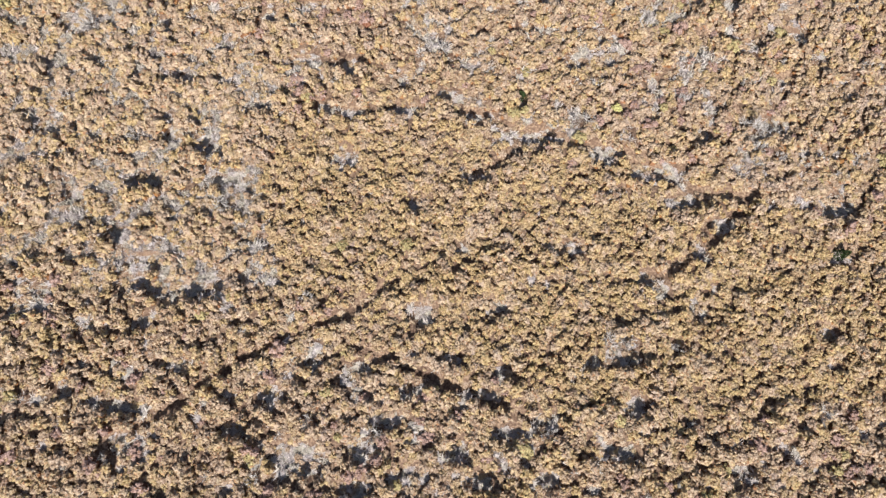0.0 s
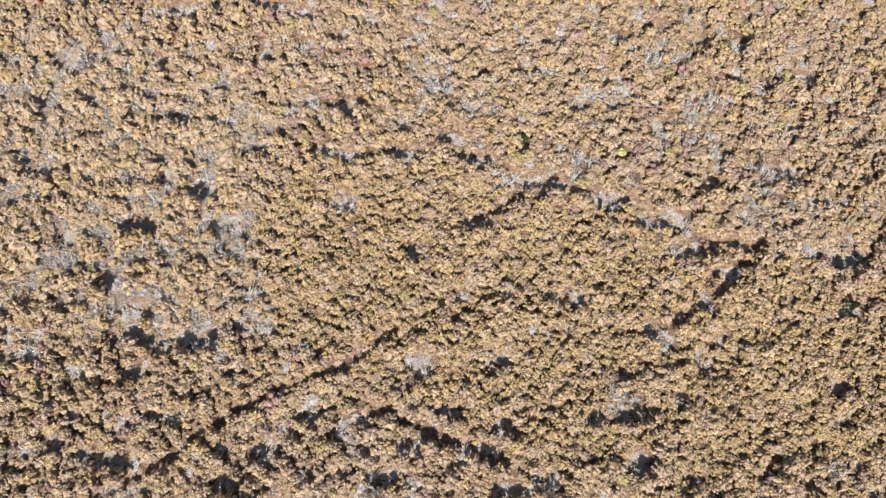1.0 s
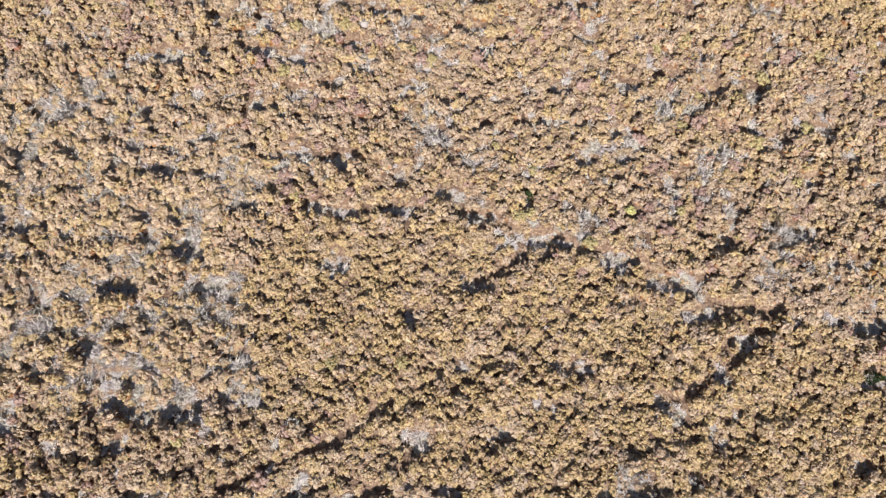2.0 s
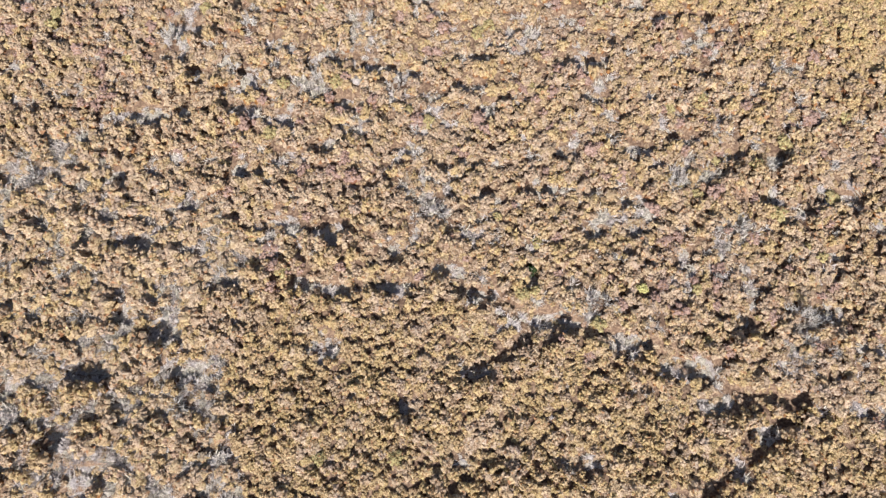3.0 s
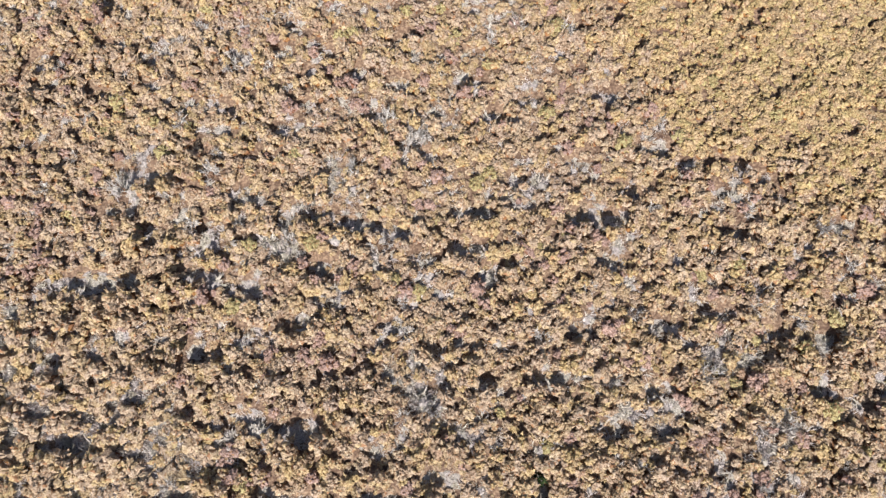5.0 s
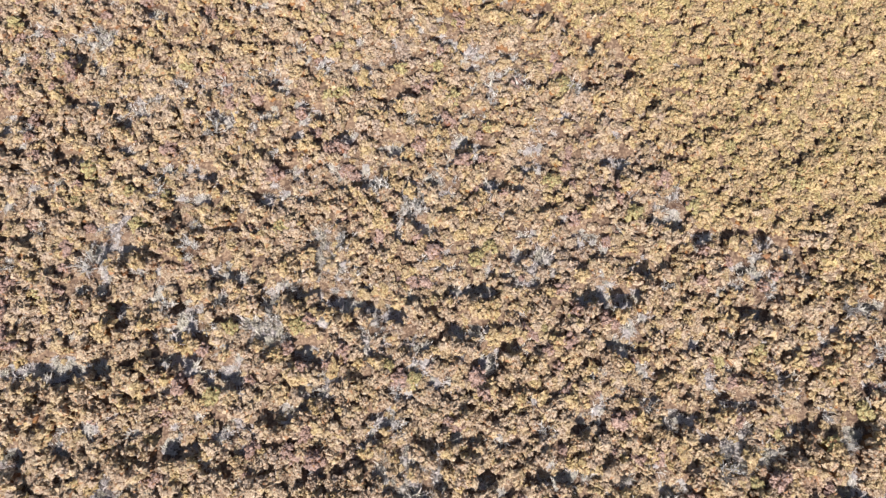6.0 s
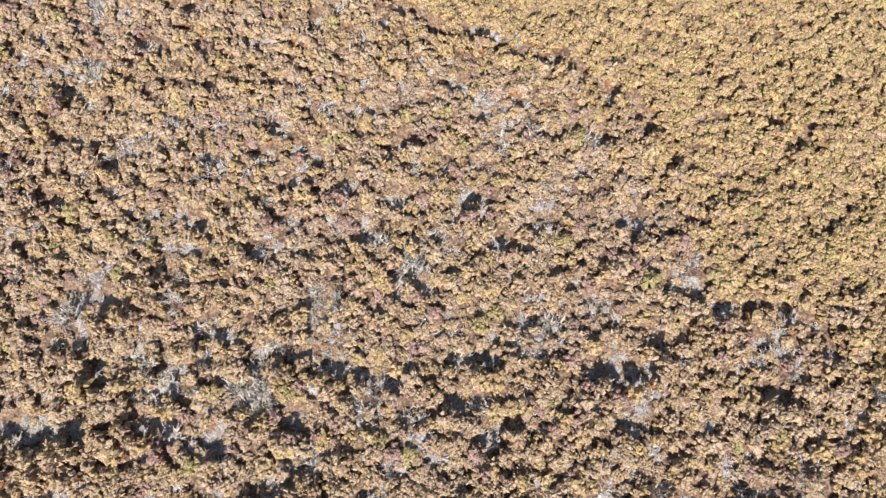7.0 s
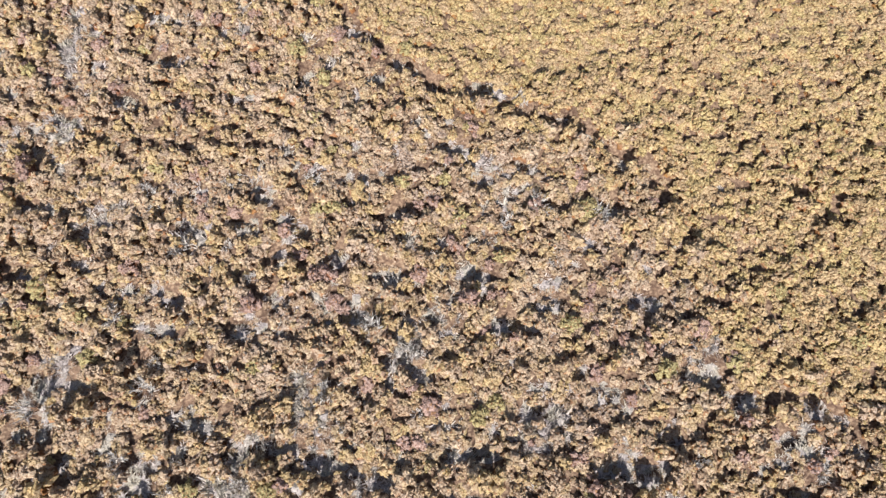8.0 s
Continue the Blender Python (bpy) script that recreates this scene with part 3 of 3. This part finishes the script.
# ---- where they grow ----
def grid(step, seed, loose=0.48):
    a = np.random.default_rng(seed)
    gx, gy = np.meshgrid(np.arange(-42, 42, step), np.arange(-10, 66.5, step * 0.9))
    gx[1::2] += step / 2
    p = np.c_[gx.ravel(), gy.ravel()] + a.uniform(-loose, loose, (gx.size, 2)) * step
    side = np.where(p[:, 1] < 30, 29.2 + (p[:, 1] + 7.5) * 0.167, 35.4 - (p[:, 1] - 30) * 0.25)
    return p[np.abs(p[:, 0]) < side + 2.0]


def stand_of(p):
    """0 mixed heath, 1 ochre, 2 yellow carpet, 3 grassy, 4 open and gappy."""
    q = p + 1.1 * np.c_[wobble(p, 3.5, 11), wobble(p, 3.5, 12)] + 0.8 * np.c_[wobble(p, 1.0, 17), wobble(p, 1.0, 18)]
    kind = np.zeros(len(p), int)
    kind[within(q, OCHRE_STAND)] = 1
    kind[within(q, GRASSY_STAND)] = 3
    kind[edge(p, OPEN_EDGE, 0.6, 13) < 0] = 4
    carpet = edge(p, YELLOW_EDGE, 1.2, 14) + 1.4 * wobble(p, 0.9, 15)
    kind[(carpet > -1.6) & (kind != 3)] = 1
    kind[carpet > 1.2] = 2
    return kind


places = {k: [] for k in KINDS}
for step, stands, seed in ((0.60, (0, 4), 21), (0.48, (1,), 22), (0.61, (2,), 23), (0.68, (3,), 25)):
    p = grid(step, seed, 0.42 if seed == 23 else 0.48)
    stand = stand_of(p)
    p, stand = p[np.isin(stand, stands)], stand[np.isin(stand, stands)]
    die = rng.uniform(0, 1, (len(p), 3))
    girth = 1 + 0.28 * rng.normal(size=len(p)).clip(-1.6, 1.8)
    hollow = in_spots(p + (0, 0.08), HOLLOWS, 0.25) + 0.2 * wobble(p, 0.9, 36) - 0.12
    rim = shading_rim(p, HOLLOWS)
    rut = np.min([from_line(p, line) for line in RUTS], axis=0)
    shading_bank = np.min([from_line(p + (0, 0.6), line) for line in RUTS], axis=0) < 0.4
    pale = in_spots(p, PALE, 0.2) + 0.25 * wobble(p, 1.2, 31)
    fringe = edge(p, YELLOW_EDGE, 1.2, 14)
    gap = np.select([stand == 0, stand == 1, stand == 2, stand == 3], [np.where(p[:, 1] > 36, 0.15, 0.08), 0.035, 0.005, 0.06], 0.19)
    swell = 1 + 0.28 * wobble(p, 1.5, 33) + 0.08 * wobble(p, 4.0, 34) + 0.20 * drifts(p)
    gap = gap * np.clip(1 + 1.0 * wobble(p, 2.2, 32) - 1.0 * drifts(p), 0.1, 3.5)
    taken = np.min([np.hypot(p[:, 0] - x, p[:, 1] - y) for x, y in LONE_AT], axis=0) < 0.55
    for i in range(len(p)):
        s = stand[i]
        if taken[i]:
            continue
        size = 1 + 0.6 * (girth[i] - 1) if s == 2 else girth[i]
        if hollow[i] < 1:
            if s == 2:
                places["yellow_shrub"].append((*p[i], size * 0.8, 0.8))
            elif die[i, 0] < 0.95:
                places["grass_tussock" if die[i, 0] < 0.5 else "heath_shrub"].append((*p[i], size * 0.75, 0.5))
            continue
        if rut[i] < (0.24 if s == 2 else 0.36):
            if die[i, 2] < 0.6:
                places["yellow_shrub" if s == 2 else "heath_shrub"].append((*p[i], size * 0.65, 0.28))
            continue
        if die[i, 0] < gap[i]:
            places["grass_tussock" if die[i, 1] < 0.2 else "heath_shrub"].append((*p[i], size * 0.8, 0.45))
            continue
        if pale[i] < 1 and die[i, 1] < (0.45 if s == 3 else 0.55):
            places["bare_shrub" if die[i, 2] < 0.15 else "grass_tussock"].append((*p[i], size, 1.45))
            continue
        if s == 3 and die[i, 1] < 0.30 - 0.5 * (swell[i] - 1):
            places["grass_tussock"].append((*p[i], size, 1.45))
            continue
        if s in (0, 4) and swell[i] < 0.78 and die[i, 1] < 0.25:
            places["grass_tussock"].append((*p[i], size, 0.55))
            continue
        if s == 1:
            name = "ochre_shrub" if die[i, 2] > 0.2 else "yellow_shrub" if fringe[i] > -1 else "heath_shrub"
        elif s == 2:
            name = "yellow_shrub" if die[i, 2] < 0.45 + 0.2 * fringe[i] else "ochre_shrub" if die[i, 2] < 0.8 + 0.02 * fringe[i] else "heath_shrub"
            size *= 1.0 if name == "yellow_shrub" else 1.35
        elif s == 3:
            name = "ochre_shrub" if die[i, 2] < 0.3 else "heath_shrub"
            size *= 1.4
        else:
            name = "russet_shrub" if die[i, 2] < 0.07 else "bare_shrub" if die[i, 2] < 0.09 else "olive_shrub" if die[i, 2] < 0.105 else "grass_tussock" if die[i, 2] < 0.135 else "ochre_shrub" if die[i, 2] < 0.27 else "heath_shrub"
            size *= 1.3 if name == "ochre_shrub" else 1.0
        # Shrubs south of hollows and ruts get extra height to throw shade into them.
        places[name].append((*p[i], size, rng.uniform(0.86, 1.14) * np.clip(swell[i], 0.5, 1.45) * (1.45 if rim[i] else 1.15 if shading_bank[i] else 0.82 if s == 3 else 1.0)))


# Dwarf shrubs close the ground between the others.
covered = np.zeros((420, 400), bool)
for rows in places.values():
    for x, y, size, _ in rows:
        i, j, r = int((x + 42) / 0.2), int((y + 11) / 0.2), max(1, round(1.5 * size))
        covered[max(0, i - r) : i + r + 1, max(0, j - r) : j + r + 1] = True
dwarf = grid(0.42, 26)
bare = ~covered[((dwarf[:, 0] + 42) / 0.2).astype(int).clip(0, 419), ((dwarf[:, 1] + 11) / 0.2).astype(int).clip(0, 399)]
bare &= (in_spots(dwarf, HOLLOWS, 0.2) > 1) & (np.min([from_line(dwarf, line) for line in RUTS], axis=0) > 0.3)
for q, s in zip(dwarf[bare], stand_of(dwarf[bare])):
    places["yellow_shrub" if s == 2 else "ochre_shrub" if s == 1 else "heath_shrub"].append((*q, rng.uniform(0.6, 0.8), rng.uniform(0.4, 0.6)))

# Short pale grass fills the patches and the floors of the hollows.
fill = grid(0.42, 24)
chance = rng.uniform(0, 1, len(fill))
lush = (in_spots(fill, HOLLOWS, 0.25) > 1) & (in_spots(fill, PALE, 0.1) + 0.3 * wobble(fill, 1.0, 35) < 1) & (chance < np.where(within(fill, GRASSY_STAND), 0.25, 0.4))
sparse = (in_spots(fill + (0, 0.16), HOLLOWS, 0.25) < 1) & (chance < 0.98) & (stand_of(fill) != 2)
meadow = (stand_of(fill) == 3) & (chance < 0.62 - 0.4 * drifts(fill))
lush |= meadow & ~sparse
for q, full in zip(fill[lush | sparse], lush[lush | sparse]):
    places["grass_tussock"].append((*q, rng.uniform(0.6, 1.0), 1.3 if full else 0.4))


def matrix_at(x, y, z, size, tall, turn, long=1.0):
    return Matrix.Translation((x, y, z)) @ Matrix.Rotation(turn, 4, "Z") @ Matrix.Diagonal((size * long, size / long, size * tall, 1))


def part(name, mesh, parent, label=""):
    ob = new(name, mesh)
    ob.parent = parent
    return tagged(ob, label)


def plant_kind(kind):
    """The plants of a kind nearest the flight line are things of their own; the rest, past counting, is one spread."""
    _, mat, leaf_name, label, category, wood = KINDS[kind]
    rows = np.array(places[kind])
    if not len(rows):
        return
    z = ground_height(rows[:, :2])
    turn, var = rng.uniform(0, 6.28, len(rows)), rng.integers(0, 10, len(rows))
    long = rng.uniform(0.86, 1.17, len(rows))
    order = np.argsort(np.abs(rows[:, 0]))
    single, rest = order[:300], order[300:]
    first = {}
    for i in single:
        m = matrix_at(*rows[i, :2], z[i], rows[i, 2], rows[i, 3], turn[i], long[i])
        v = int(var[i])
        if v not in first:
            leaves, stems = VARIANTS[kind][v]
            root = new(kind)
            root.empty_display_size = 0.2
            tagged(root, label, category, group=kind.replace("_", " ") + "s of the heath")
            part("woody_base", quads_mesh("woody_base", stems, wood), root)
            part(leaf_name, quads_mesh(leaf_name, leaves, mat), root)
            root.matrix_basis = m
            first[v] = root
        else:
            ob = copy_thing(first[v], Matrix())
            ob.matrix_basis = m
    if not len(rest):
        return
    all_leaves, all_stems = [], []
    for i in rest:
        leaves, stems = VARIANTS[kind][var[i]]
        c, s = math.cos(turn[i]), math.sin(turn[i])
        spin = np.array([[c, s, 0], [-s, c, 0], [0, 0, 1]])
        scale = np.array([rows[i, 2] * long[i], rows[i, 2] / long[i], rows[i, 2] * rows[i, 3]])
        at = np.array([*rows[i, :2], z[i]])
        all_leaves.append((leaves * scale) @ spin + at)
        all_stems.append((stems * scale) @ spin + at)
    spread = new(kind + "_spread", quads_mesh(kind + "_spread", np.concatenate(all_leaves), mat))
    tagged(spread, label.replace("shrub", "shrubs").replace("tussock", "tussocks") + ", many together", category, kind="stuff")
    part("woody_base", quads_mesh("woody_base", np.concatenate(all_stems), wood), spread)


for plant in KINDS:
    plant_kind(plant)


# ---- the heath beyond ----
def distant_heath():
    """The same heath goes on all round, too far off to be told apart plant by plant."""
    a = np.random.default_rng(41)
    gx, gy = np.meshgrid(np.arange(-78, 79, 1.8), np.arange(-50, 106, 1.7))
    p = np.c_[gx.ravel(), gy.ravel()] + a.uniform(-0.5, 0.5, (gx.size, 2))
    side = np.where(p[:, 1] < 30, 29.2 + (p[:, 1] + 7.5) * 0.167, 35.4 - (p[:, 1] - 30) * 0.25)
    near = (np.abs(p[:, 0]) < side + 2.2) & (p[:, 1] > -10.2) & (p[:, 1] < 66.7)
    p = p[~near & (np.hypot(p[:, 0], p[:, 1] - 28) < 79) & (a.uniform(0, 1, len(p)) < 0.93)]
    clumps = []
    for _ in range(8):
        turn = np.arange(3) * 2.1 + a.uniform(0, 6.28)
        mid = np.c_[0.38 * np.cos(turn), 0.38 * np.sin(turn), a.uniform(0.36, 0.5, 3)]
        clumps.append(tufts(a, mid, a.uniform(0.38, 0.55, 3), 1.3))
    quads = [clumps[a.integers(8)] * (k, k, k * t) + (x, y, 0) for (x, y), k, t in zip(p, a.uniform(1.2, 1.7, len(p)), a.uniform(0.6, 1.1, len(p)))]
    spread = new("distant_heath_spread", quads_mesh("distant_heath_spread", np.concatenate(quads), M_TAN))
    tagged(spread, "low tan heath shrubs spreading far all round", "shrub", kind="stuff")


distant_heath()


# ---- single plants that stand out ----
def lone(name, quads, stems, mat, wood, leaf_name, x, y, size, tall, label, category, wood_name="woody_base"):
    root = new(name)
    z = float(ground_height(np.array([[x, y]]))[0])
    part(wood_name, quads_mesh(wood_name, stems, wood), root)
    part(leaf_name, quads_mesh(leaf_name, quads, mat), root)
    root.matrix_basis = matrix_at(x, y, z, size, tall, 0.7 * x)
    return tagged(root, label, category)


def conifer(seed, radius, height):
    a = np.random.default_rng(seed)
    n = 420
    up = a.uniform(0.05, 1, n) ** 1.2
    ang = a.uniform(0, 6.28, n)
    r = radius * (1 - up) * np.sqrt(a.uniform(0.15, 1, n)) + 0.02
    base = np.c_[r * np.cos(ang), r * np.sin(ang), up * height]
    way = units(np.c_[np.cos(ang), np.sin(ang), a.uniform(0.0, 0.7, n)] + 0.3 * a.normal(size=(n, 3)))
    face = units(a.normal(size=(n, 3)) + (0, 0, 1.5))
    length = a.uniform(0.1, 0.2, n)
    return leaf_quads(base, way, face, length, length * 0.25), stem_quads(a, np.array([[0, 0, -0.1]]), np.array([[0, 0, height * 0.95]]), 0.04)


lone("conifer_sapling", *conifer(5, 0.46, 0.85), M_GREEN, W_GREEN, "needles", 6.0, 21.4, 1, 1, "small dark green conifer sapling among tan shrubs", "tree", "trunk")
lone("conifer_sapling", *conifer(6, 0.42, 1.3), M_GREEN, W_GREEN, "needles", 28.6, 8.9, 1, 1, "dark green conifer sapling in ochre shrubs", "tree", "trunk")
lone("lime_shrub", *bush(8, 0.40, 0.75, 16, 160, 0.12, 0.15), M_LIME, W_LIME, "foliage", 13.2, 20.2, 0.8, 1.0, "bright lime yellow shrub still in leaf", "shrub")
lone("olive_mound", *bush(9, 0.75, 0.75, 40, 260, 0.11, 0.16), M_OLIVE, W_OLIVE, "foliage", 7.9, 49.6, 1, 1, "rounded olive green shrub at the carpet's edge", "shrub")
for k, (x, y) in enumerate(OLIVE_AT):
    lone("olive_shrub", *bush(60 + k, 0.45, 0.65, 18, 120, 0.11, 0.15), M_OLIVE, W_OLIVE, "foliage", x, y, 0.9 + 0.05 * (k % 4), 1, "rounded olive yellow shrub still in leaf", "shrub")
